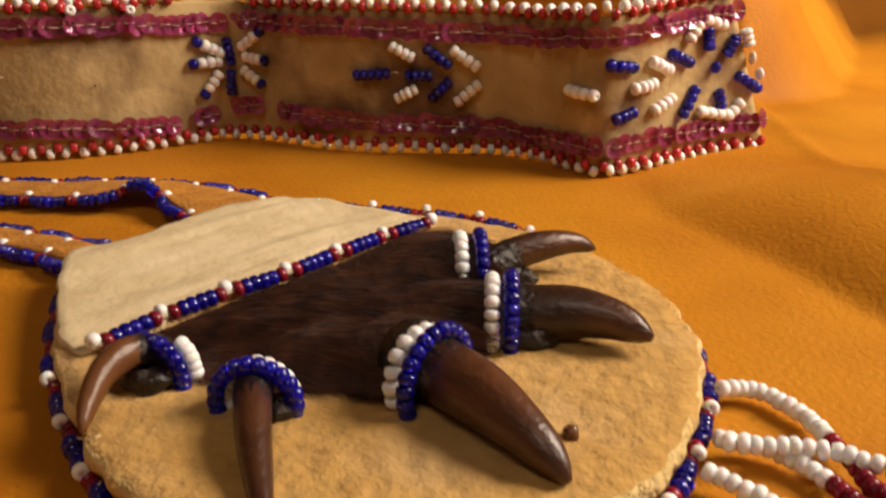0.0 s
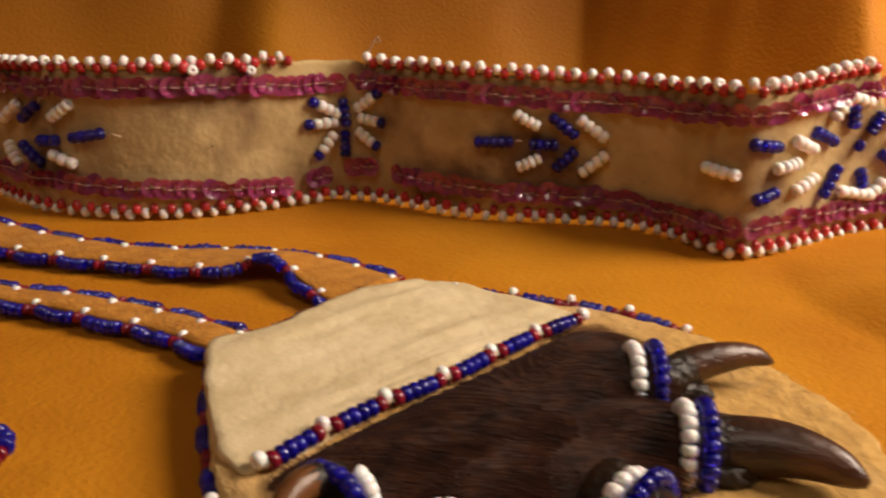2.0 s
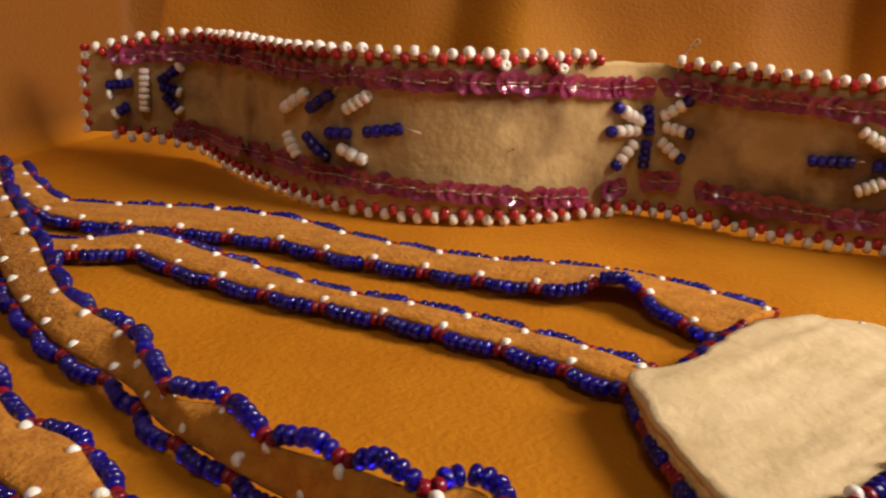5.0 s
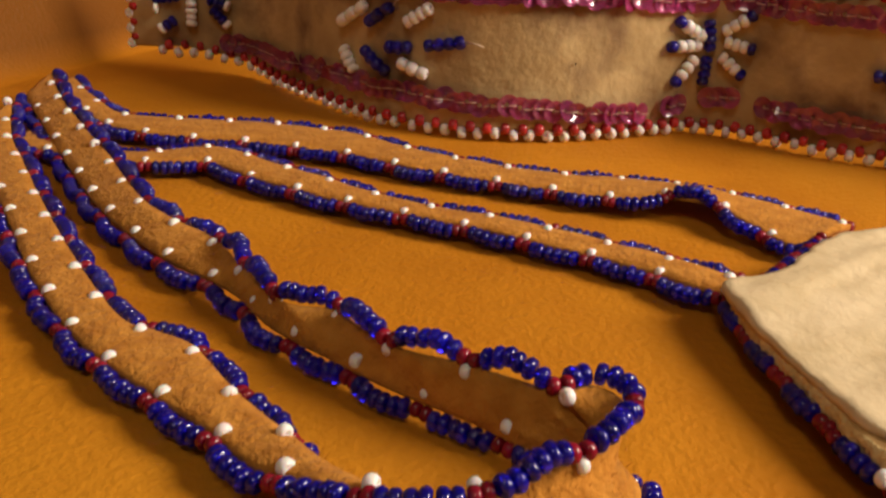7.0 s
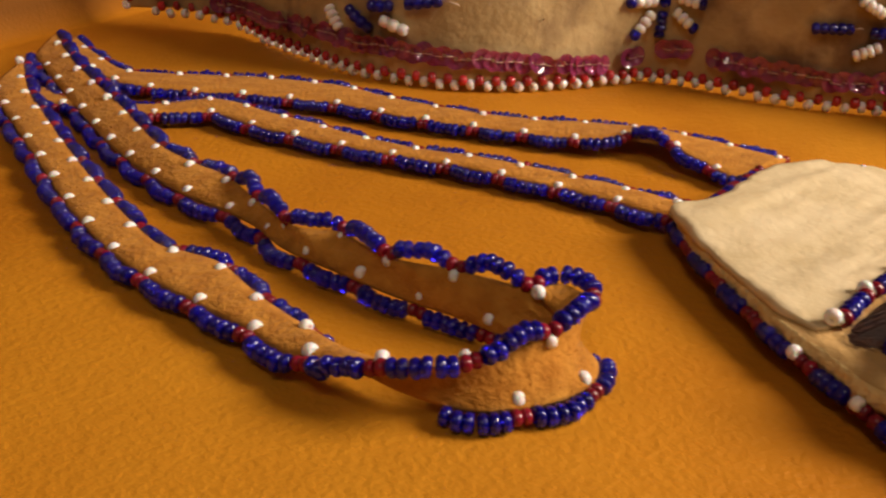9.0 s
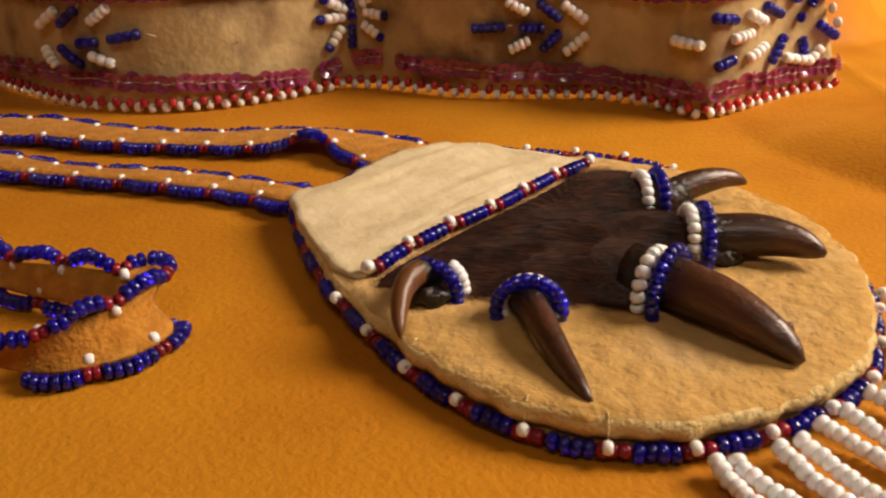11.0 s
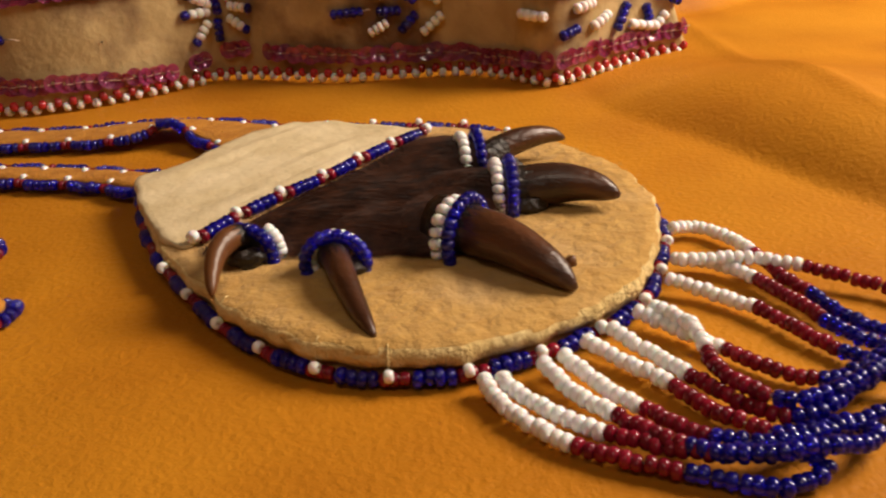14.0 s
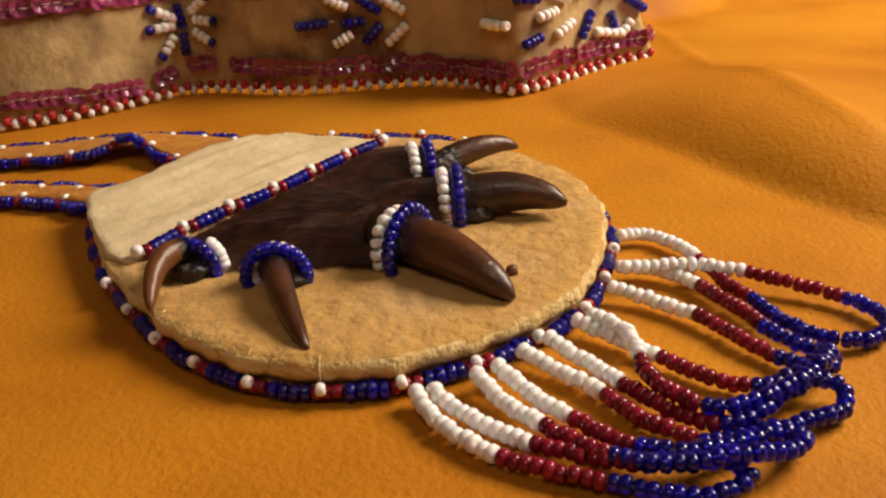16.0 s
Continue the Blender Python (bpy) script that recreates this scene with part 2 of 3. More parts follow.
def hide_z(x, y):
    back = 0.296 + 0.12 * (min(max(x, -0.21), 0.012) + 0.21) - 0.60 * (min(max(x, 0.012), 0.09) - 0.012) + 16.0 * max(0.0, min(x, 0.2) - 0.088) ** 2
    back += 0.26 * (min(max(x, -0.20), -0.113) + 0.16) - 0.016 * smooth01((x + 0.122) / 0.034)
    d1 = y - back + 0.014 * noise.noise((x * 7 + y * 9, 0.3, 0)) + 0.004 * noise.noise((x * 20 + y * 30, y * 9, 3))
    d2 = (-0.222 - x) + 0.25 * max(0.0, y - 0.223) - 2.0 * max(0.0, 0.19 - y)
    d = max(d1, d2) + 0.25 * max(0.0, min(d1, d2))
    rise = 0.0
    if d > 0:
        soft = 0.003 + 0.009 * smooth01((d1 - d2) / 0.03 + 0.5)
        rise = 3.2 * (math.sqrt(d * d + soft ** 2) - soft)
        rise = 0.24 * (1 - math.exp(-rise / 0.24)) + 0.004 * smooth01(d / 0.02)
        rise += smooth01(d / 0.03) * (0.014 * noise.noise((x * 11 + y * 4, y * 3, 2)) + 0.005 * noise.noise((x * 30 + y * 14, y * 5, 5))
                                      + 0.0036 * noise.noise((x * 75 - y * 60, x * 20 + y * 22, 6)) * smooth01((x + 0.04) / 0.04))
    rise *= 0.25 + 0.75 * smooth01((0.140 - x) / 0.07)
    # a low swell beside the pendant: steep along its foot, with a creased crest
    crest = 0.0915 + 0.004 * noise.noise((y * 16, 1, 7))
    foot = max(0.044, 0.0544 + 0.445 * (0.1586 - y)) + 0.003 * noise.noise((y * 30, 4, 2))
    top = 0.0095 * smooth01((y - 0.075) / 0.06) * (1 - 0.8 * smooth01((y - 0.165) / 0.05))
    if x < crest:
        u = max(0.0, (x - foot) / max(crest - foot, 0.012))
        ridge = top * (1 - (1 - u) ** 2)
    else:
        ridge = top * max(0.0, 1 - (x - crest) / 0.065) ** 1.2
    ridge += 0.0009 * math.exp(-((x - crest) / 0.003) ** 2) * smooth01((y - 0.10) / 0.05)
    far = smooth01((abs(x + 0.05) + abs(y - 0.14) - 0.20) / 0.2)
    ripple = 0.0008 * noise.noise((x * 22, y * 22, 0)) * (0.3 + far) + 0.0022 * far * noise.noise((x * 9 + 3, y * 14, 4))
    return rise + ridge + ripple - 0.0004


def hide():
    bm = bmesh.new()
    xs = np.concatenate([np.linspace(-0.85, -0.27, 36), np.linspace(-0.265, 0.20, 230), np.linspace(0.21, 0.85, 40)])
    ys = np.concatenate([np.linspace(-0.45, -0.02, 26), np.linspace(-0.012, 0.42, 190), np.linspace(0.43, 0.95, 50)])
    grid = [[bm.verts.new((x, y, hide_z(x, y))) for x in xs] for y in ys]
    for a, b in zip(grid, grid[1:]):
        for i in range(len(xs) - 1):
            bm.faces.new((a[i], a[i + 1], b[i + 1], b[i]))
    ob = part("leather_hide", bm, M_HIDE)
    so = ob.modifiers.new("thickness", "SOLIDIFY")
    so.thickness, so.offset = 0.0018, -1.0
    return tagged(ob, "golden tan leather hide with soft creases, drawn up behind", "leather hide")


hide()

# ---- necklace ----
neck = thing("pendant_necklace", (-0.01, 0.115, 0.0), "beaded suede necklace with a round claw and fur pendant", "necklace")
DISC = [(-60, 139), (-57, 125), (-51.5, 109), (-45.5, 97), (-38, 84.8), (-31.5, 77), (-24, 70.5), (-16, 67), (-7, 66), (1, 67.6), (8.6, 70.4),
        (17.5, 75.6), (24, 82), (30, 94), (33.6, 105), (34.4, 115), (33, 126), (30, 134), (27, 140.5), (22, 147), (12, 155.5), (0, 162),
        (-14, 165.5), (-27, 167.5), (-35, 166), (-44, 159.5), (-52, 146.5)]
FLAP = [(-60.8, 140.4), (-56.5, 124), (-50.5, 109.5), (-44.2, 107), (-31.3, 123.2), (-17.2, 138.2), (-2.2, 154.6), (-4.6, 158.5), (-14, 164.5), (-26.6, 169.6),
        (-35, 168), (-44, 160.4), (-52.4, 146.5)]


def closed(pts, n=8):
    p = [mm(x, y, 0) for x, y in pts]
    k = len(p)
    out = spline([*p[-2:], *p, *p[:2]], n)
    return out[2 * n:2 * n + k * n]


def slab(name, outline, centre, z0, z1, mat, parent, relief, label="", rough_edge=0.0, rings=12):
    """A thick piece of hide with a rounded rim and an uneven face."""
    bm = bmesh.new()
    c = mm(*centre, 0)
    n = len(outline)
    wob = [1 + rough_edge * noise.noise((p.x * 300, p.y * 300, 1)) for p in outline]
    rows = []
    rim = [(0.95, z0), (0.993, z0 + 0.12 * (z1 - z0)), (1.0, z0 + 0.5 * (z1 - z0)), (0.996, z0 + 0.8 * (z1 - z0)), (0.985, z1)]
    for f, z in rim + [(0.985 * (1 - (i / rings)), z1) for i in range(1, rings)]:
        row = []
        for p, w in zip(outline, wob):
            q = c + (p - c) * (f * (w if f > 0.9 else 1))
            row.append(bm.verts.new((q.x, q.y, z + (relief(q.x, q.y) if z == z1 else 0.0))))
        rows.append(row)
    for a, b in zip(rows, rows[1:]):
        for i in range(n):
            bm.faces.new((a[i], a[(i + 1) % n], b[(i + 1) % n], b[i]))
    bm.faces.new(rows[-1])
    bm.faces.new(rows[0][::-1])
    return part(name, bm, mat, parent, label)


disc_line = closed(DISC)
slab("backing_layer", [mm(-10, 116, 0) + (p - mm(-10, 116, 0)) * 0.978 for p in disc_line], (-10, 116), 0.0003, 0.0021, M_DISC, neck, lambda x, y: 0.0, "suede backing layer", 0.010, 3)
disc = slab("pendant_disc", disc_line, (-10, 116), 0.0022, 0.0051, M_DISC, neck,
            lambda x, y: 0.0005 * noise.noise((x * 90, y * 90, 0)) + 0.0003 * noise.noise((x * 400, y * 400, 3)), "thick tan suede disc with a cut edge", 0.020, 16)
disc.data.materials.append(M_CUT)
for face in disc.data.polygons:
    if face.center.z < 0.00495 and abs(face.normal.z) < 0.9:
        face.material_index = 1
# raised nap of the suede, thicker along the cut rim
bm = bmesh.new()
for i in range(9000):
    p = random.choice(disc_line)
    f = math.sqrt(random.random()) * 0.985 if i % 8 else random.uniform(0.965, 0.99)
    c0 = mm(-10, 116, 0)
    q = c0 + (p + mm(random.gauss(0, 0.6), random.gauss(0, 0.6), 0) - c0) * f
    q.z = 0.0050 + 0.0005 * noise.noise((q.x * 90, q.y * 90, 0))
    a = random.random() * 6.283
    h = Vector((math.cos(a), math.sin(a), random.uniform(0.05, 0.5))).normalized() * random.uniform(0.0005, 0.0013)
    w = Vector((-math.sin(a), math.cos(a), 0)) * 0.00005
    bm.faces.new((bm.verts.new(q - w), bm.verts.new(q + w), bm.verts.new(q + h)))
tagged(part("suede_nap", bm, M_DISC, disc), kind="stuff")
slab("rawhide_fold", closed(FLAP), (-32, 138), 0.0046, 0.0061, M_RAW, neck,
     lambda x, y: 0.0009 * noise.noise(((x - y) * 60, (x + y) * 14, 0)) + 0.0004 * noise.noise(((x - y) * 230, (x + y) * 40, 3)) + 0.00012 * noise.noise(((x - y) * 640, (x + y) * 110, 8)), "pale cream rawhide folded over the top", 0.034, 26)

# bead edging round the disc, but for the folded corner
rim_pts = [mm(x, y, 1.25 + 1.5 * smooth01((-38 - x) / 12) + 3.3 * smooth01((y - 143) / 14) * (1 if x > -40 else 0)) for x, y in DISC]
rim_c = mm(-10, 116, 1.6)
rim_out = [p + (p - rim_c).normalized() * 0.0005 for p in rim_pts]
edge_path = Path(spline(rim_out[:24], 12))


def to_centre(p, d):
    v = rim_c - p
    v.z = 0
    return v.normalized()


edging(edge_path, disc, to_centre, 0.0103, 0.0009, -0.0005, start=-0.205, bulge=0.0003, kinds="RBBBBRR", white=lambda p: p.y < 0.108 or p.y > 0.15)
corner_path = Path(spline([mm(-59, 141.5, 4.6), mm(-53.5, 147.5, 4.4), mm(-48.5, 156, 4.2), mm(-44, 162, 4.2), mm(-37, 168, 4.0)], 8))
strung(corner_path, lambda i, n: "RBBR"[i % 4], disc)
# bead line along the fold
fold_path = Path(spline([mm(-44.3, 106, 6.5), mm(-38.9, 113.7, 6.7), mm(-31.3, 122.2, 6.8), mm(-24.3, 129.1, 6.8), mm(-17.4, 137.3, 6.8), mm(-9.6, 146.2, 6.8), mm(-2.1, 153.6, 6.6)], 6))
fold = part("fold_seam", (lambda b: (tube(b, fold_path.p, [0.0005] * len(fold_path.p), 6), b)[1])(bmesh.new()), M_THREAD, neck)
n_fold = 6
for j in range(n_fold):
    step = fold_path.length / n_fold
    p, d = fold_path.at(j * step)
    bead("W", p + Vector((-0.0006, 0.0006, 0.0004)), d, fold, 0.98)
    for i, k in enumerate("RBBBBR"):
        p, d = fold_path.at((j + (i + 0.95) / 6.9) * step)
        bead(k, p, d, fold, 1.12, step / 6.9)
bead("W", fold_path.at(fold_path.length)[0] + Vector((0, 0, 0.0006)), (1, 1, 0), fold)

# fur mound on the disc
FUR = [(-43.2, 105.4), (-31, 121.2), (-17, 136.2), (-2.2, 152.2), (2.0, 146.5), (5, 139), (5.6, 132), (4.2, 128), (6.2, 121), (7.8, 115.5), (6, 111), (3, 107), (1, 103), (-0.8, 98), (-4, 94.8), (-9, 94.6), (-14, 96.8), (-18, 96.6), (-22.5, 96.2), (-27, 98.8), (-32, 101), (-38, 102)]
fur_line = closed(FUR, 6)
fur_c = mm(-12, 119, 0)


def fur_z(f, x, y):
    lump = 0.0012 * noise.noise((x * 70, y * 70, 2))
    knuckle = 0.0
    for kx, ky in ((-20, 98), (-4, 100), (4, 115.5), (1, 132), (-29, 102)):
        knuckle = max(knuckle, 0.0030 * math.exp(-(((x * 1000 - kx) ** 2 + (y * 1000 - ky) ** 2) / 60.0)))
    return 0.0050 + 0.0036 * (1 - f ** 4) + (lump + knuckle) * min(1.0, 3 * (1 - f))


bm = bmesh.new()
rows = []
for i in range(17):
    f = 1 - i / 17
    rows.append([bm.verts.new((fur_c.x + (p.x - fur_c.x) * f, fur_c.y + (p.y - fur_c.y) * f, fur_z(f, fur_c.x + (p.x - fur_c.x) * f, fur_c.y + (p.y - fur_c.y) * f)))
                 for p in fur_line])
for a, b in zip(rows, rows[1:]):
    for i in range(len(fur_line)):
        bm.faces.new((a[i], a[(i + 1) % len(fur_line)], b[(i + 1) % len(fur_line)], b[i]))
bm.faces.new(rows[-1])
fur = part("fur_patch", bm, M_FUR, neck, "dark brown short fur on the paw skin")

# single hairs lying over the mound
bm = bmesh.new()
for _ in range(13000):
    p = random.choice(fur_line)
    f = math.sqrt(random.random()) * 1.0
    q = fur_c + (p - fur_c) * f
    turn = 0.25 * noise.noise((q.x * 60, q.y * 60, 9)) + random.gauss(0, 0.10) - 0.05
    h = Vector((math.cos(turn), math.sin(turn) - 0.12, 0)).normalized()
    ln = random.uniform(0.004, 0.009) * (1.0 if f < 0.85 else 0.5)
    z = fur_z(f, q.x, q.y)
    side = Vector((-h.y, h.x, 0)) * random.uniform(0.000025, 0.00005)
    prev = None
    for k in range(4):
        u = k / 3
        e = q + h * (ln * u)
        e.z = z + 0.00045 * math.sin(u * 2.6) + 0.0001 - 0.0003 * u
        w = side * (1 - 0.8 * u)
        cur = (bm.verts.new(e - w), bm.verts.new(e + w + Vector((0, 0, 0.00006))))
        if prev:
            bm.faces.new((prev[0], cur[0], cur[1], prev[1]))
        prev = cur
for _ in range(2600):
    k = random.randrange(len(fur_line))
    q = fur_line[k] + mm(random.gauss(0, 0.5), random.gauss(0, 0.5), 5.2 + random.random() * 0.9)
    out = (fur_line[k] - fur_c).normalized()
    h = (Vector((1, -0.15, 0)) + out * random.uniform(0.2, 1.0)).normalized() * random.uniform(0.0014, 0.0042)
    w = Vector((-h.y, h.x, 0)).normalized() * 0.00004
    bm.faces.new((bm.verts.new(q - w), bm.verts.new(q + w), bm.verts.new(q + h - Vector((0, 0, 0.0003)))))
tagged(part("hairs", bm, M_HAIR, fur), kind="stuff")
bm = bmesh.new()
for _ in range(420):
    u = random.random()
    q = mm(-5 + 9 * u + random.gauss(0, 1.2), 150 - 12 * u * u + random.gauss(0, 1.0), 5.6 + random.random() * 1.2)
    a = random.gauss(-0.1, 0.25)
    h = Vector((math.cos(a), math.sin(a), 0.02)) * random.uniform(0.004, 0.008)
    w = Vector((-math.sin(a), math.cos(a), 0)) * 0.00005
    bm.faces.new((bm.verts.new(q - w), bm.verts.new(q + w), bm.verts.new(q + h)))
tagged(part("tan_hairs", bm, M_TANHAIR, fur), kind="stuff")


# claws with their bead rings
def claw(pts, r0, mat, ring_at, ring_r, ring_dir, n_blue, n_white, white_gap=0.0025, white_size=1.0, label="", flat=0.72, skin=True, arc=(-0.15, 3.3), white_arc=None):
    path = resample(spline([mm(*p) for p in pts], 10), 22)
    radii = [r0 * (0.84 + 0.22 * math.sin(min(1, i / 9) * math.pi / 2)) * (1 - (i / 21) ** 2.4 * 0.66) * (1.0 if i < 19 else 0.92 if i == 19 else 0.76 if i == 20 else 0.36) for i in range(22)]
    bm = bmesh.new()
    tube(bm, path, radii, 14, flat)
    ob = part("claw", bm, mat, neck, label)
    if skin:
        bm = bmesh.new()
        sk = path[:9]
        tube(bm, sk, [r0 * (1.16 - 0.026 * i) * (1 + 0.10 * noise.noise((i, r0 * 999, 0))) for i in range(9)], 12, flat)
        part("claw_base", bm, M_GRIME, ob, "dark dried skin at the claw's root")
    d = Vector(ring_dir).normalized()
    side = d.cross(Vector((0, 0, 1))).normalized()
    top = Vector((0, 0, 1))
    for kind, count, off, rr in (("B", n_blue, 0.0, ring_r), ("W", n_white, -white_gap, ring_r * white_size)):
        c = mm(*ring_at) + d * off
        for i in range(count):
            lo, hi = white_arc if white_arc and kind == "W" else arc
            a = lo + (hi - lo) * (i + 0.5) / count
            p = c + side * (rr * math.cos(a) / 1000) + top * (rr * 1.0 * math.sin(a) / 1000)
            if p.z > 0.0046:
                bead(kind, p, side * -math.sin(a) + top * math.cos(a), ob, 0.97)
    return ob


claw([(-34.8, 102.5, 7.0), (-36.0, 100.2, 8.8), (-37.8, 97.8, 9.5), (-39.3, 94.4, 8.8), (-39.8, 90.4, 7.0), (-39.6, 87.2, 5.4)], 0.0021, M_CLAWPALE, (-35.2, 99.9, 5.9), 4.4, (-0.45, -0.9, 0), 13, 6, 0.0023, 0.98,
     label="amber brown hooked claw, polished", flat=0.85, arc=(-0.3, 3.5), white_arc=(2.1, 3.5))
claw([(-22.2, 97, 6.6), (-21.4, 91.5, 8.0), (-20.2, 85, 7.8), (-18.6, 78.4, 6.7), (-17.2, 73.4, 6.0), (-16.2, 70.6, 5.5)], 0.0023, M_CLAW, (-21.4, 92.2, 6.4), 4.7, (-0.1, -1, 0), 14, 13, 0.0016, 0.85,
     label="dark brown polished claw", flat=0.92, arc=(-0.45, 3.6))
claw([(-4.4, 100.5, 8.2), (0.4, 94.4, 8.8), (4.8, 88.2, 9.1), (8.8, 82.4, 8.3), (11.2, 79.4, 7.0), (12.5, 77.6, 5.8)], 0.0040, M_CLAW, (-0.8, 95.0, 8.0), 5.8, (0.8, -0.6, 0), 15, 11, 0.0026, 0.86,
     label="thick dark brown claw, horn streaked", flat=0.95, arc=(-0.55, 3.5))
claw([(6, 113, 8.0), (11.8, 112.2, 8.2), (17.6, 110.8, 9.0), (22.6, 108.4, 8.9), (26.6, 105.4, 7.9)], 0.0039, M_CLAW, (9.0, 111.8, 8.2), 5.2, (1, -0.05, 0), 15, 13, 0.0025, 0.92,
     label="dark brown claw with a lighter tip", flat=0.95, arc=(-0.75, 3.6))
claw([(6.5, 129.4, 7.6), (11.6, 132.2, 9.2), (16.4, 133.8, 9.9), (20.6, 135.0, 9.7), (23.8, 135.2, 8.6)], 0.0026, M_CLAW, (5.5, 128.4, 8.0), 5.3, (1, 0.05, 0), 15, 13, 0.0029, 0.92,
     label="slender dark brown claw beside the rim", flat=1.0, arc=(-0.7, 3.5))

# dried skin between the claws and the suede
for at, size in (((8.6, 130.6, 6.6), (3.6, 3.0, 2.6)), ((11.8, 129.8, 5.9), (2.6, 1.8, 1.6)), ((-35.2, 97.2, 6.2), (2.8, 1.7, 1.8)), ((11.0, 109.4, 6.0), (4.2, 2.2, 1.8)), ((-18.4, 92.2, 5.8), (2.0, 2.4, 1.6))):
    bm = bmesh.new()
    bmesh.ops.create_icosphere(bm, subdivisions=3, radius=1.0)
    for v in bm.verts:
        v.co *= 1 + 0.30 * noise.noise(v.co * 1.9 + Vector(at)) + 0.16 * noise.noise(v.co * 5 + Vector(at))
        v.co = mm(*[at[k] + v.co[k] * size[k] for k in range(3)])
    part("dried_skin", bm, M_GRIME, neck, "dark shrivelled skin at a claw's root")

# small knotted nub on the disc
bm = bmesh.new()
bmesh.ops.create_icosphere(bm, subdivisions=2, radius=0.0010)
for v in bm.verts:
    v.co *= 1 + 0.35 * noise.noise(v.co * 1500)
    v.co += mm(14.0, 86.8, 5.7)
part("thread_knot", bm, M_CLAWPALE, neck, "small brown knot in the suede")


# ---- fringe loops ----
def fringe(pts, whites=12, reds=13):
    path = Path(spline([mm(*p) for p in pts], 10))
    bm = bmesh.new()
    tube(bm, resample(path.p, 60), [0.0002] * 60, 5)
    th = part("fringe_loop", bm, M_THREAD, neck, "loop of white, red and blue beads")

    def kind(i, n):
        j = min(i, n - 1 - i)
        return "W" if j < whites else "R" if j < whites + reds else "B"

    strung(path, kind, th, 0.00142, 0.0001)


fringe([(-2.8, 63.5, 2.4), (-2.1, 60.2, 1.4), (0.2, 55.4, 1.3), (5.9, 48.5, 1.2), (14.9, 42.9, 1.2), (21.3, 39.4, 1.2), (25.0, 37.9, 1.2), (28.9, 38.3, 1.2), (30.9, 39.4, 1.6), (29.6, 41.2, 2.6), (22.8, 42.2, 3), (18.2, 43.6, 2.6), (10.6, 49.2, 1.6), (6.4, 53.2, 1.4), (0.5, 60.9, 1.6), (-0.8, 63.3, 2.4)], 12, 9)
fringe([(5, 65.2, 2.6), (7.8, 58.9, 1.6), (11.3, 52.8, 2.0), (16.5, 45.2, 2.8), (22.5, 41.2, 3.4), (29.5, 40.2, 4.2), (36.5, 41.4, 3.0), (39.2, 44, 2.0), (37.5, 46.4, 1.6), (31, 44.0, 2.6), (24.5, 43.6, 3.0), (18.8, 47.6, 2.4), (15.3, 53.8, 1.6), (11.8, 59.4, 1.5), (8, 66.3, 2.6)], 10, 7)
fringe([(11.7, 70.1, 2.4), (16.1, 64.7, 1.4), (20.1, 58.8, 1.4), (23.0, 52.8, 1.4), (26.4, 48.8, 1.3), (29.3, 46.6, 1.3), (34.3, 46.8, 1.4), (44.0, 48.2, 1.5), (47.4, 50.6, 1.5), (47.8, 53.2, 2.2), (45.0, 53.8, 3.0), (41.3, 52.2, 3), (36.3, 49.4, 2.6), (32.3, 48.6, 1.8), (28.7, 51.4, 1.5), (25.4, 56.0, 1.5), (19.9, 66.5, 1.4), (15.9, 72.4, 2.4)], 10, 10)
fringe([(20.6, 76.3, 2.4), (25, 72, 1.5), (30.4, 64.2, 1.4), (35, 58.6, 1.3), (40, 56, 1.4), (46, 57.6, 2.4), (49.8, 60.2, 2.6), (48.4, 57.4, 3.6), (44, 53.8, 3.8), (37.6, 50.9, 3.6), (31.5, 50.4, 3.2), (27.2, 55.6, 3.0), (26.1, 61.5, 3.0), (26.4, 66, 3.4), (26, 71.4, 3.0), (23.0, 76.4, 2.8)], 10, 9)
fringe([(28.0, 84.9, 2.4), (33.2, 81.4, 1.4), (38.9, 73.8, 1.3), (42, 66.6, 1.3), (45.4, 60.6, 1.3), (49, 58.2, 1.3), (50.8, 60.5, 1.4), (49.2, 63, 1.4), (46.6, 67.2, 1.4), (44.9, 74.6, 1.4), (42.5, 81.6, 1.4), (40, 87, 1.5), (36.5, 90.6, 1.5), (31.0, 91.2, 2.4)], 10, 10)
fringe([(34.4, 102.4, 2.4), (39.8, 103.4, 1.5), (43.6, 98, 1.5), (44.7, 91, 1.8), (45.6, 83.8, 1.6), (47.5, 77.9, 1.4), (48.8, 72.2, 1.3), (50.9, 67.4, 1.2), (54.8, 64.1, 1.2), (58.9, 64.3, 1.2), (61.9, 66.8, 1.3), (62.3, 70.7, 1.4), (60.1, 75.2, 1.5), (54.5, 80.2, 2.0), (47.8, 84.8, 2.8), (42.1, 87.8, 3.0), (35.5, 88.6, 3.0), (31.6, 89.4, 2.8)], 13, 10)


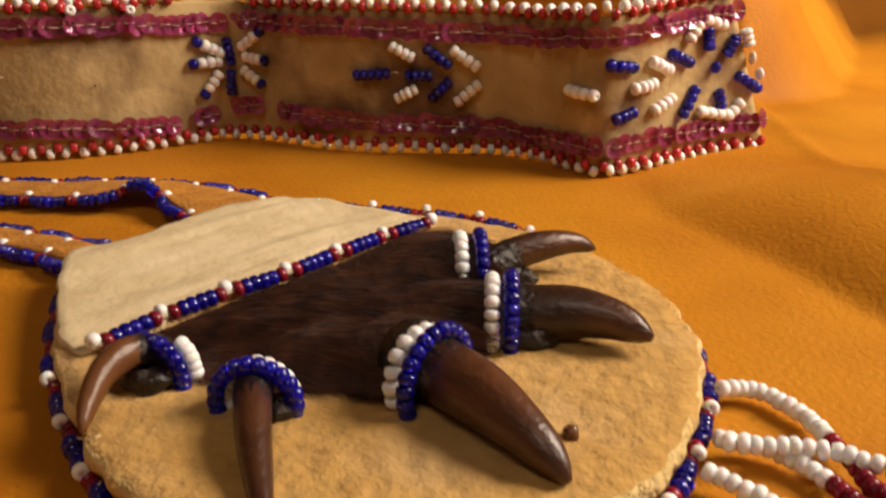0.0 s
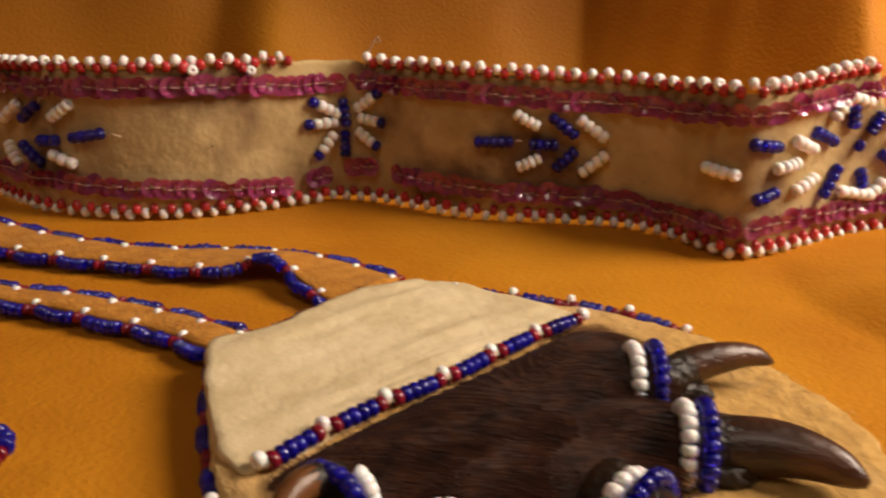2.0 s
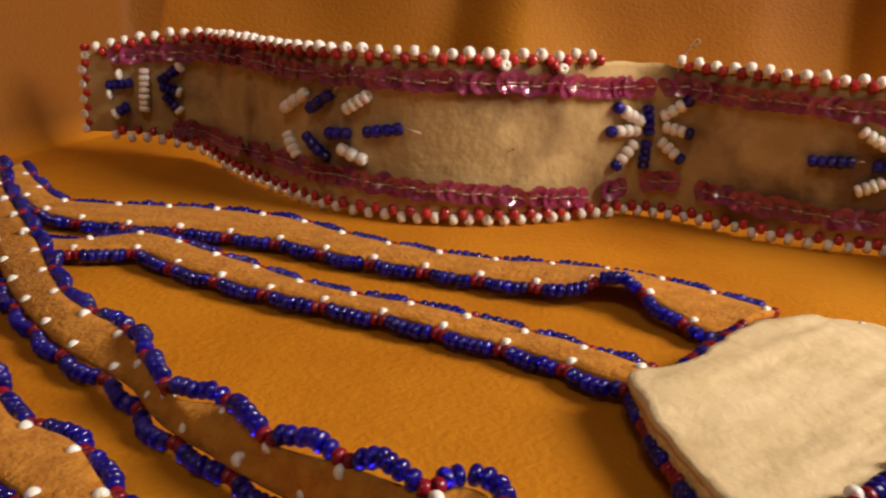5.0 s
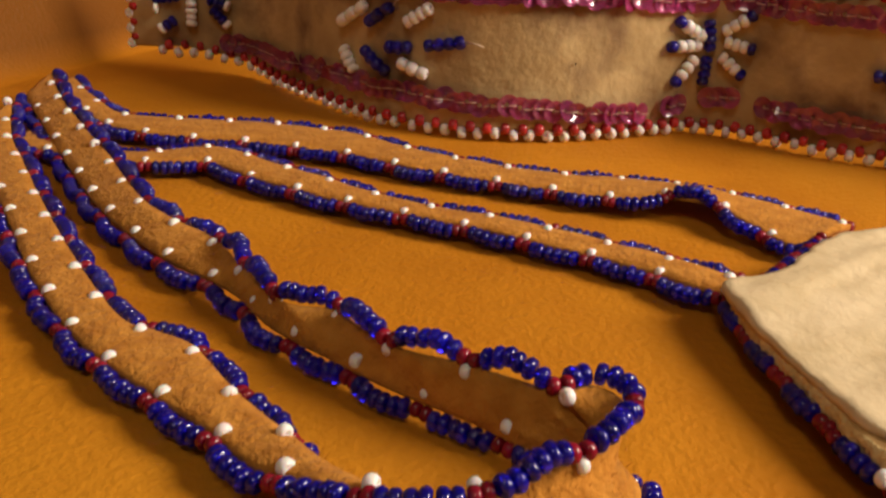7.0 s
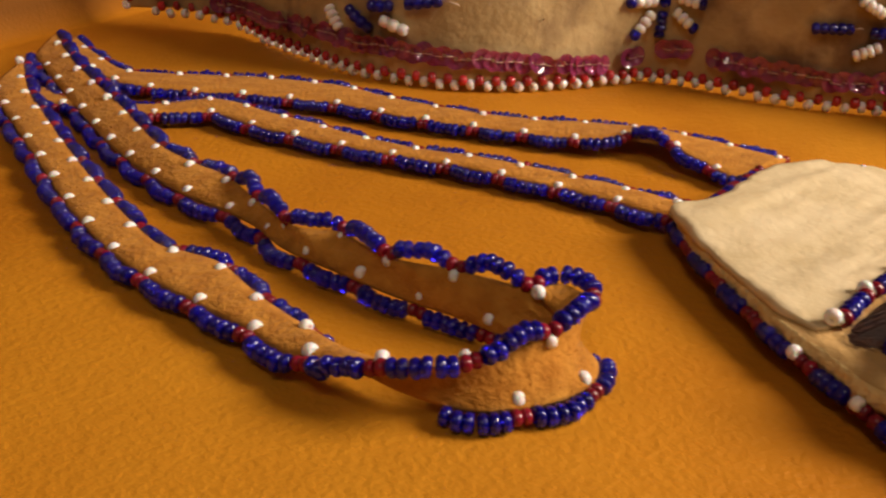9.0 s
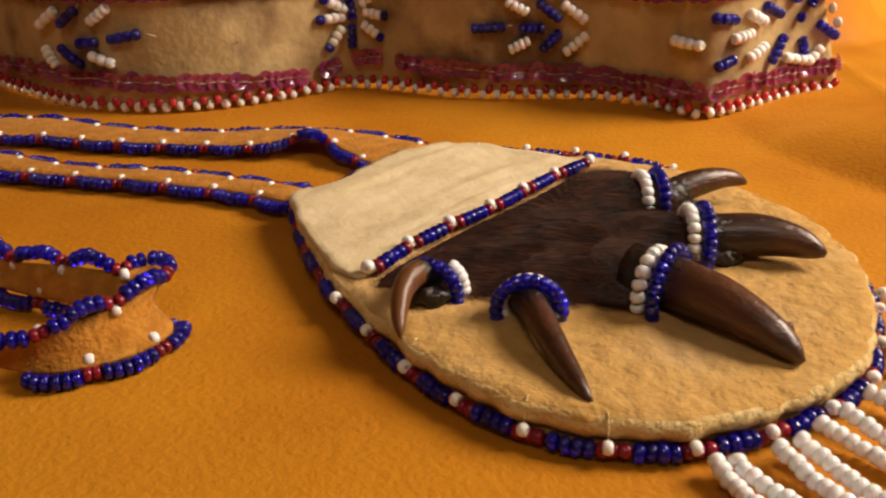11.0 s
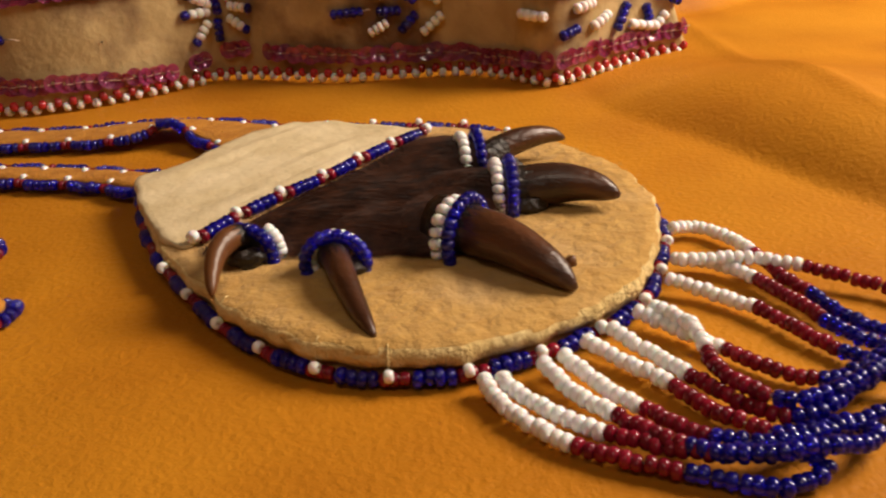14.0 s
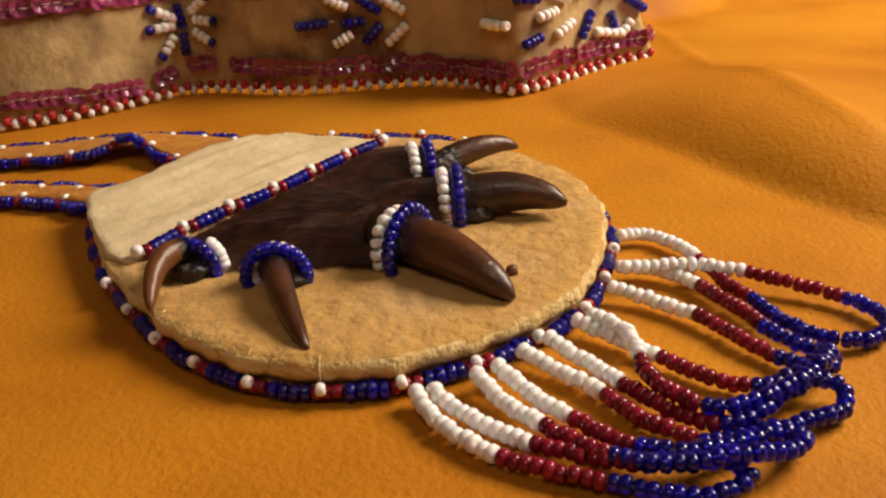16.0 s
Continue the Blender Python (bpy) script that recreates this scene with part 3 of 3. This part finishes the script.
# ---- straps: flat suede ribbons with a beaded edging on both sides ----
def strap(edge_a, edge_b, label, period=0.0105, n=110, start=0.0, beaded=lambda p: True):
    a = resample(spline([mm(*p) for p in edge_a], 10), n)
    b = resample(spline([mm(*p) for p in edge_b], 10), n)
    bm = bmesh.new()
    rows = []
    for i in range(n):
        d = (a[min(i + 1, n - 1)] - a[max(i - 1, 0)]).normalized()
        w = b[i] - a[i]
        nor = d.cross(w).normalized()
        if nor.z < 0 and abs(nor.z) > 0.75:
            nor = -nor
        rows.append((d, w, nor))
    rings = []
    keep = None
    for i in range(n):
        d, w, nor = rows[i]
        if keep is not None and nor.dot(keep) < 0:
            nor = -nor
        keep = nor
        ring = []
        for u, h in ((0.04, -0.5), (0.0, 0.0), (0.04, 0.5), (0.28, 0.62), (0.5, 0.68), (0.72, 0.62), (0.96, 0.5), (1.0, 0.0), (0.96, -0.5), (0.5, -0.45)):
            q = a[i] + w * u + nor * (h * 0.0011 + 0.0003 * noise.noise((a[i] + w * u) * 160))
            ring.append(bm.verts.new(q))
        rings.append(ring)
    m = len(rings[0])
    for r, s in zip(rings, rings[1:]):
        for k in range(m):
            bm.faces.new((r[k], r[(k + 1) % m], s[(k + 1) % m], s[k]))
    bm.faces.new(rings[0])
    bm.faces.new(rings[-1])
    ob = part("strap", bm, M_STRAP, neck, label)
    fuzz = bmesh.new()
    for _ in range(n * 14):
        i = random.randrange(n)
        d, w, nor = rows[i]
        q = a[i] + w * random.random() + d * random.uniform(-0.0012, 0.0012)
        if nor.z < 0:
            nor = -nor
        h = (Vector([random.gauss(0, 1) for _ in range(3)]).normalized() * 0.7 + nor * 0.6) * random.uniform(0.0004, 0.0010)
        wide = h.cross(nor)
        wide = wide.normalized() * 0.00005 if wide.length > 1e-9 else d * 0.00005
        q = q + nor * 0.0006
        fuzz.faces.new((fuzz.verts.new(q - wide), fuzz.verts.new(q + wide), fuzz.verts.new(q + h)))
    tagged(part("suede_fuzz", fuzz, M_STRAP, ob), kind="stuff")
    for own, other in ((a, b), (b, a)):
        out = []
        for k, (p, q) in enumerate(zip(own, other)):
            d = (own[min(k + 2, n - 1)] - own[max(k - 2, 0)]).normalized()
            v = (p - q) - d * (p - q).dot(d)
            stand = abs(v.normalized().z)
            out.append(p + v.normalized() * (0.0008 - 0.0003 * stand) - Vector((0, 0, 0.0004 if p.z < 0.004 else 0.0)))
        path = Path(out)

        def inward(p, d, own=own, other=other):
            k = min(range(n), key=lambda j: (own[j] - p).length_squared)
            v = other[k] - own[k]
            return (v - d * v.dot(d)).normalized()
        edging(path, ob, inward, period, 0.0006, 0.0018, start, bulge=0.0009, keep=beaded)
    return ob


strap([(-200, 222.5, 4), (-190, 212, 3), (-177, 202.3, 2.4), (-160, 205, 2.2), (-146, 207.5, 2), (-128, 205.5, 2), (-111, 197.5, 2), (-89, 192.5, 2), (-65, 193, 2), (-50, 189.2, 2), (-34.7, 177, 3)],
      [(-202, 213, 3.4), (-190, 203.5, 3), (-176, 193.4, 2.2), (-160, 191.5, 2), (-146, 192.5, 2), (-128, 191.5, 2), (-112, 186.6, 2), (-92, 182.8, 2), (-72, 180, 2.6), (-61, 181.5, 5), (-54, 175, 3), (-47, 167.5, 2.2), (-41, 170.5, 3)],
      "tan suede strap edged with blue and red beads")
strap([(-190, 186, 1.8), (-167, 179, 2), (-158, 184, 2.2), (-150, 187, 2.2), (-133, 179.5, 2), (-112, 169.6, 2), (-93, 165.8, 2), (-77, 160.6, 2), (-62.8, 153.4, 2.4), (-57, 149, 3)],
      [(-190, 178, 1.8), (-166, 173.5, 2), (-150, 177.6, 2.2), (-140, 172.8, 2), (-121, 165.6, 2), (-102, 160.9, 2), (-92, 158.2, 2), (-73, 151.4, 2), (-65, 145.8, 2.4), (-59, 143, 3)],
      "tan suede strap edged with blue and red beads")
strap([(-201, 204, 4), (-192, 193, 3), (-172, 168.8, 2), (-156.6, 151, 2), (-140.5, 136.8, 2), (-127, 128.8, 2), (-118.6, 120.6, 1.9), (-109.8, 115, 1.9), (-100.9, 109.8, 1.9), (-91, 105.2, 2), (-83, 101.5, 1.7), (-77, 100.2, 1.6),
       (-73.8, 98.4, 1.5), (-74.2, 94, 1.5), (-77.4, 90.2, 1.5), (-81.5, 87.6, 1.5), (-87, 85.8, 1.5), (-93, 87, 1.5), (-100, 90.4, 1.6), (-107.2, 97, 1.9), (-116.6, 104.6, 2), (-125.5, 113.4, 2.1), (-131.4, 116, 2.1),
       (-137.4, 118.4, 2.1), (-152, 134, 2.1), (-165.4, 149.8, 2.2), (-181, 169, 2.6), (-190, 180.5, 3.2), (-200, 197, 4)],
      [(-202, 217, 6), (-188, 197.5, 5), (-166.5, 173, 4), (-148.6, 151.2, 4), (-134.2, 141.2, 4), (-126, 132, 4.4), (-117, 121.8, 5.2), (-110, 120, 5.8), (-101.4, 112, 6.6), (-93.4, 108.6, 7.4), (-86.9, 106.0, 7.8), (-82.4, 104, 8.0),
       (-79.2, 106, 8.0), (-76.2, 104.8, 8.0), (-75.2, 101.5, 8), (-76.4, 98.0, 8), (-79.2, 93.8, 8.2), (-84.5, 90.2, 7.8), (-89.2, 86.8, 7.0), (-96.8, 86.4, 6), (-103, 88.6, 4.6), (-110.4, 92, 2.6), (-117, 97, 2.2), (-125, 102, 2),
       (-139.2, 111.4, 2), (-153.3, 125.6, 2), (-167.2, 142.4, 2), (-184.2, 163, 2.2), (-191, 171, 2.6), (-198, 180, 3)],
      "tan suede strap bent round on its edge, beaded both sides", n=280,
      beaded=lambda p: not (-0.1065 < p.x < -0.0905 and p.y < 0.0975 and p.z < 0.0024))

# ---- headband ----
band = thing("headband", (-0.06, 0.232, 0.0), "smoked hide headband with beadwork and pink sequins, standing on edge", "headband")
LINE = [(-208, 256), (-196, 254), (-182, 256), (-168, 256), (-155, 245.6), (-139.7, 232.6), (-126.5, 223), (-115, 219.4), (-102, 218.4), (-90, 221), (-78, 226.5),
        (-66.5, 233.5), (-57, 239.5), (-47, 239), (-36, 234), (-24.8, 228.2), (-11, 225.8), (3, 225), (15, 224), (21, 220), (27, 213.5), (35, 204.5), (42, 207),
        (50, 212), (65, 222), (81.7, 229)]
line = Path(spline([mm(x, y, 0) for x, y in LINE], 12))
TOP = ([0, 8, 20, 40, 62, 95, 130, 156, 176, 215, 250, 273, 296, 309, 326], [26, 27, 31, 33.8, 34.5, 36.4, 37.4, 37.4, 36.4, 36.6, 35.8, 37.4, 39.6, 40.5, 41])
LOW = ([0, 8, 22, 36, 48, 60, 326], [6, 5, 5.6, 3.4, 1.4, 1.1, 1.1])
SEQ_TOP = ([0, 18, 35, 57, 95, 117, 134, 162, 188, 208, 238, 252, 272, 297, 326], [26, 26.9, 28.3, 29.9, 30.8, 31.6, 31.9, 30.4, 30.8, 31, 29.6, 29.4, 31.6, 34.2, 35.4])
SEQ_LOW = ([0, 31, 57, 81, 96, 112, 131, 152, 162, 177, 189, 210, 241, 254, 272, 286, 306, 326], [9, 8.7, 7.6, 9, 8.8, 8.4, 7.3, 5.6, 6.6, 9.6, 8.2, 8, 7, 6.2, 6.9, 8, 7.4, 8.4])


def on_band(s, z, out=0.0):
    """A place on the band's face: s mm along it, z mm up, out mm proud; with its direction and normal."""
    p, d = line.at(s / 1000)
    d = (line.at(s / 1000 + 0.002)[0] - line.at(s / 1000 - 0.002)[0]).normalized()
    nor = Vector((d.y, -d.x, 0))
    return p + Vector((0, 0, z / 1000)) + nor * (out / 1000), d, nor


def band_mesh():
    bm = bmesh.new()
    n = 190
    rings = []
    for i in range(n):
        s = 8 + (325.6 - 8) * i / (n - 1)
        slant = 0.40 * smooth01((s - 285) / 40)
        z1 = np.interp(s, *TOP) - 1.5 + 0.4 * noise.noise((s * 0.2, 0, 0)) + (0.4 if 160 < s < 175 else 0)
        z0 = np.interp(s, *LOW) + 0.9
        ring = []
        for u, o in ((0, -0.5), (0, 0.1), (0.03, 0.35), (0.14, 0.35), (0.28, 0.35), (0.42, 0.35), (0.56, 0.35), (0.70, 0.35), (0.85, 0.35), (0.97, 0.35), (1, 0.1), (1, -0.5), (0.5, -0.6)):
            z = z0 + (z1 - z0) * u
            q = on_band(s - slant * z, z, o + (0.5 * noise.noise((s * 0.06, z * 0.08, 0)) + 0.2 * noise.noise((s * 0.3, z * 0.3, 5)) + 0.7 * noise.noise((s * 0.55 + z * 0.1, z * 0.06, 8)) * smooth01((s - 236) / 10) * smooth01((272 - s) / 10)) * (1 if o > 0 else 0.6))[0]
            ring.append(bm.verts.new(q))
        rings.append(ring)
    m = len(rings[0])
    for a, b in zip(rings, rings[1:]):
        for k in range(m):
            bm.faces.new((a[k], a[(k + 1) % m], b[(k + 1) % m], b[k]))
    bm.faces.new(rings[0])
    bm.faces.new(rings[-1])
    return part("hide_strip", bm, M_BAND, band, "mottled brown smoked hide")


strip = band_mesh()


# sequins, sewn down in two rows
def sequin_mesh():
    bm = bmesh.new()
    n = 16
    prof = [(0.0005, 0.0), (0.0013, 0.0002), (0.0019, 0.0005), (0.0025, 0.0007), (0.0025, 0.00076), (0.0018, 0.00060), (0.0005, 0.00012)]
    rings = [[bm.verts.new((r * math.cos(2 * math.pi * k / n), r * math.sin(2 * math.pi * k / n), z)) for k in range(n)] for r, z in prof]
    for a, b in zip(rings, rings[1:] + rings[:1]):
        for k in range(n):
            bm.faces.new((a[k], a[(k + 1) % n], b[(k + 1) % n], b[k]))
    me = bpy.data.meshes.new("sequin")
    bmesh.ops.recalc_face_normals(bm, faces=bm.faces)
    bm.to_mesh(me)
    bm.free()
    me.materials.append(M_SEQUIN)
    return me


SEQUIN = sequin_mesh()
thread_bm = bmesh.new()


def sequin_row(table, s0, s1, gaps=()):
    s = s0
    while s < s1:
        if not any(a < s < b for a, b in gaps):
            z = float(np.interp(s, *table)) + random.gauss(0, 0.25)
            p, d, nor = on_band(s, z, 1.0 + random.uniform(0, 0.25))
            ob = under(new("sequin", SEQUIN), band)
            tilt = Euler((random.gauss(0, 0.19), random.gauss(-0.1, 0.19), random.random() * 6)).to_quaternion()
            ob.matrix_basis = Matrix.LocRotScale(p, nor.to_track_quat("Z", "Y") @ tilt, (1, 1, 1))
            a = on_band(s - 0.2, z, 1.9)[0]
            b = on_band(s + 2.2, z + random.gauss(0, 0.15), 1.9)[0]
            tube(thread_bm, [a, (a + b) / 2 + nor * 0.0002, b], [0.00012] * 3, 5)
        s += random.uniform(2.3, 3.1)


sequin_row(SEQ_TOP, 18, 312, ((171, 172),))
sequin_row(SEQ_LOW, 34, 324, ((155, 160), (165, 172), (181, 184)))


# beaded edges: white picots over coral beads
def band_edge(table, s0, s1, sign, gaps=(), drop=()):
    s = s0
    while s < s1:
        if not any(a < s < b for a, b in gaps):
            z = float(np.interp(s, *table))
            p, d, nor = on_band(s, z + random.gauss(0, 0.2), 0.2)
            bead("W", p, d + nor * random.gauss(0, 0.35) + Vector((0, 0, random.gauss(0, 0.3))), band, 1.18)
            p, d, nor = on_band(s + 1.9, z - sign * (1.1 if sign > 0 else 1.5), 0.5 + random.uniform(-0.2, 0.3))
            bead("C", p, d + Vector((0, 0, random.gauss(0, 0.2))), band, 1.2)
        s += random.uniform(3.5, 4.2)


band_edge(TOP, 12, 309, 1, ((158, 176),))
band_edge(LOW, 16, 325, -1)
for i in range(6):
    z = 6.5 + i * 3.9
    p, d, nor = on_band(7.6 + (1.4 if i == 5 else 0), z, 0.1)
    bead("W", p, nor, band, 1.16)
    p, d, nor = on_band(8.8, z + 1.9, 0.1)
    bead("C", p, (0, 0, 1), band, 1.1)


# beadwork motifs: short bars of beads sewn on the face
def bar(kinds, s0, z0, s1, z1):
    a, d, nor = on_band(s0, z0, 1.1)
    b = on_band(s1, z1, 1.1)[0]
    n = len(kinds)
    along = (b - a).normalized()
    for i, k in enumerate(kinds):
        u = (i + 0.5) / n
        q = on_band(s0 + (s1 - s0) * u, z0 + (z1 - z0) * u, 1.1 + 0.35 * math.sin(math.pi * u))[0]
        bead(k, q, along, band, 1.28, (b - a).length / n * 1.02)


# butterfly
for row in (("BWWW", 161.5, 26.3, 170, 22.2), ("BWWW", 160, 20.4, 169.3, 20.5), ("BWWW", 163, 11.6, 168.5, 17.8), ("BBBB", 170.6, 26.4, 171.8, 19.4), ("BBBB", 171.4, 18.2, 171.2, 11.6),
            ("WWWB", 174.2, 23.7, 181, 28.6), ("WWWB", 174.9, 21.8, 182.2, 20.6), ("WWWB", 174.4, 18.6, 180.6, 14.2)):
    bar(*row)
# arrow
for row in (("BBBBB", 207.2, 19.1, 216.2, 19.8), ("BBBB", 219.8, 19.3, 226.5, 19.4), ("BBBB", 224.5, 26.3, 231, 21.5), ("BBBB", 226, 13.4, 231, 18.4), ("WWWW", 216.3, 26.6, 222.2, 23.5),
            ("WWWW", 217.4, 13.5, 222.8, 16.4), ("WWWW", 231, 26.0, 237.8, 21.2), ("WWWW", 232.1, 12.6, 238.2, 17.8)):
    bar(*row)
# arrow facing the other end
for row in (("BBBB", 104.5, 19.1, 113.4, 20.9), ("BBB", 95.6, 17.8, 101.6, 18.5), ("BBB", 90, 22.1, 96.8, 26.7), ("BBBB", 88.8, 16.4, 96.3, 12), ("WWW", 80.6, 20.7, 89.7, 26), ("WWWW", 99.9, 23.4, 105.8, 27.5),
            ("WWWW", 82, 15.5, 86.2, 10.5), ("WWW", 98.7, 15.1, 105.5, 12.9)):
    bar(*row)
# end motif
for row in (("WWWWWWW", 24.6, 23.6, 24.2, 12), ("BBBBW", 28.4, 20.2, 34.8, 24.8), ("BBBW", 28.8, 19.2, 34.6, 17.6), ("BBBW", 29.6, 17, 34.2, 12.4), ("BBBB", 14.6, 18.6, 21.2, 19.6), ("BBW", 20, 13.6, 15.8, 10.7),
            ("W", 17.4, 21.7, 18.6, 21.7), ("W", 14.7, 16.4, 15.9, 16.4)):
    bar(*row)
# flower at the other end
for row in (("BBBB", 273.2, 25.6, 280.6, 24.4), ("BBBB", 275.1, 13.2, 281.3, 14.5), ("WWWW", 263.7, 18.9, 272.4, 18.6), ("WWWW", 284.6, 25.7, 291.3, 22.7), ("WWWW", 279.8, 19.6, 286.8, 20.4), ("WWWW", 286.4, 13.8, 293.2, 16.6),
            ("BBBB", 290.6, 26.9, 298.2, 23.7), ("BBB", 303, 31.6, 303.9, 26.2), ("BBBB", 312.6, 29.1, 309.6, 24.6), ("B", 305.9, 22.1, 307.1, 22.1), ("BBBB", 300.8, 18.2, 296.5, 11.2), ("BBB", 308.2, 16.6, 310.1, 12),
            ("BBBB", 313.7, 19.8, 321, 15.6)):
    bar(*row)
for row in (("WWW", 296.4, 29, 299.8, 33), ("WWW", 301, 33.6, 308.6, 31.6), ("WWW", 314.8, 30.6, 316.4, 26.4), ("W", 317, 23.6, 318, 23.6), ("W", 319.6, 19.6, 320.8, 19.6), ("WWWW", 302, 12, 313.6, 9.8), ("WW", 313, 10.2, 316.2, 13.4)):
    bar(*row)

# beads that have slipped from the upper edge
for s0, z0 in ((134, 35.2), (147.3, 34.6)):
    bead("W", on_band(s0, z0, 1.0)[0], (0.4, -1, 0.2), band, 1.12)
    bead("C", on_band(s0 - 1.9, z0 + 0.7, 1.0)[0], (1, -0.3, 0.2), band, 1.12)
# loose thread ends
p0, d0, n0 = on_band(176.5, 34, 0.5)
loop = [p0, p0 + mm(1.2, 0, 4), p0 + mm(2.4, 0, 6.4), p0 + mm(3.4, 0, 7.6), p0 + mm(3.9, 0, 6.6), p0 + mm(2.9, 0, 6.0)]
tube(thread_bm, spline(loop, 6), [0.00017] * (5 * 6 + 1), 5)
for s0, z0, s1, z1 in ((113.6, 20.9, 117.4, 20.2), (216.4, 19.8, 218.2, 20.1), (97.0, 26.9, 98.6, 28.4), (163, 33.4, 164.6, 30.6), (152, 34.4, 153.4, 37.0)):
    a, b = on_band(s0, z0, 1.0)[0], on_band(s1, z1, 1.2)[0]
    tube(thread_bm, [a, (a + b) / 2 + Vector((0, -0.0006, 0.0003)), b], [0.00022, 0.00020, 0.00014], 5)
part("thread", thread_bm, M_THREAD, band, "pale sewing thread with a loose end")

# tiny hole in the band's face: a shallow dish, its shade put in as dark colour
bm = bmesh.new()
p0, d0, n0 = on_band(137.2, 17.2, 0.9)
ring = [bm.verts.new(p0 + d0 * (0.0002 * math.cos(a)) + Vector((0, 0, 0.00025 * math.sin(a))) + n0 * 0.0001) for a in (k * math.pi / 5 for k in range(10))]
inner = [bm.verts.new(p0 + (v.co - p0) * 0.5 - n0 * 0.0003) for v in ring]
for k in range(10):
    bm.faces.new((ring[k], ring[(k + 1) % 10], inner[(k + 1) % 10], inner[k]))
bm.faces.new(inner)
part("pinhole", bm, M_GRIME, band)

# stitches that tie the rim's white beads to the disc
bm = bmesh.new()
step = edge_path.length / 25
for j in (5, 7, 8):
    p, d = edge_path.at((j - 0.205 + 6 / 7) * step)
    v = to_centre(p, d)
    a, b = p + Vector((0, 0, 0.0012)), p + v * 0.0014 + Vector((0, 0, 0.0042))
    tube(bm, [a, a.lerp(b, 0.5) - v * 0.0005, b, b + v * 0.0008], [0.00012] * 4, 5)
part("edge_stitch", bm, M_CUT, neck, "pale stitches over the cut rim")
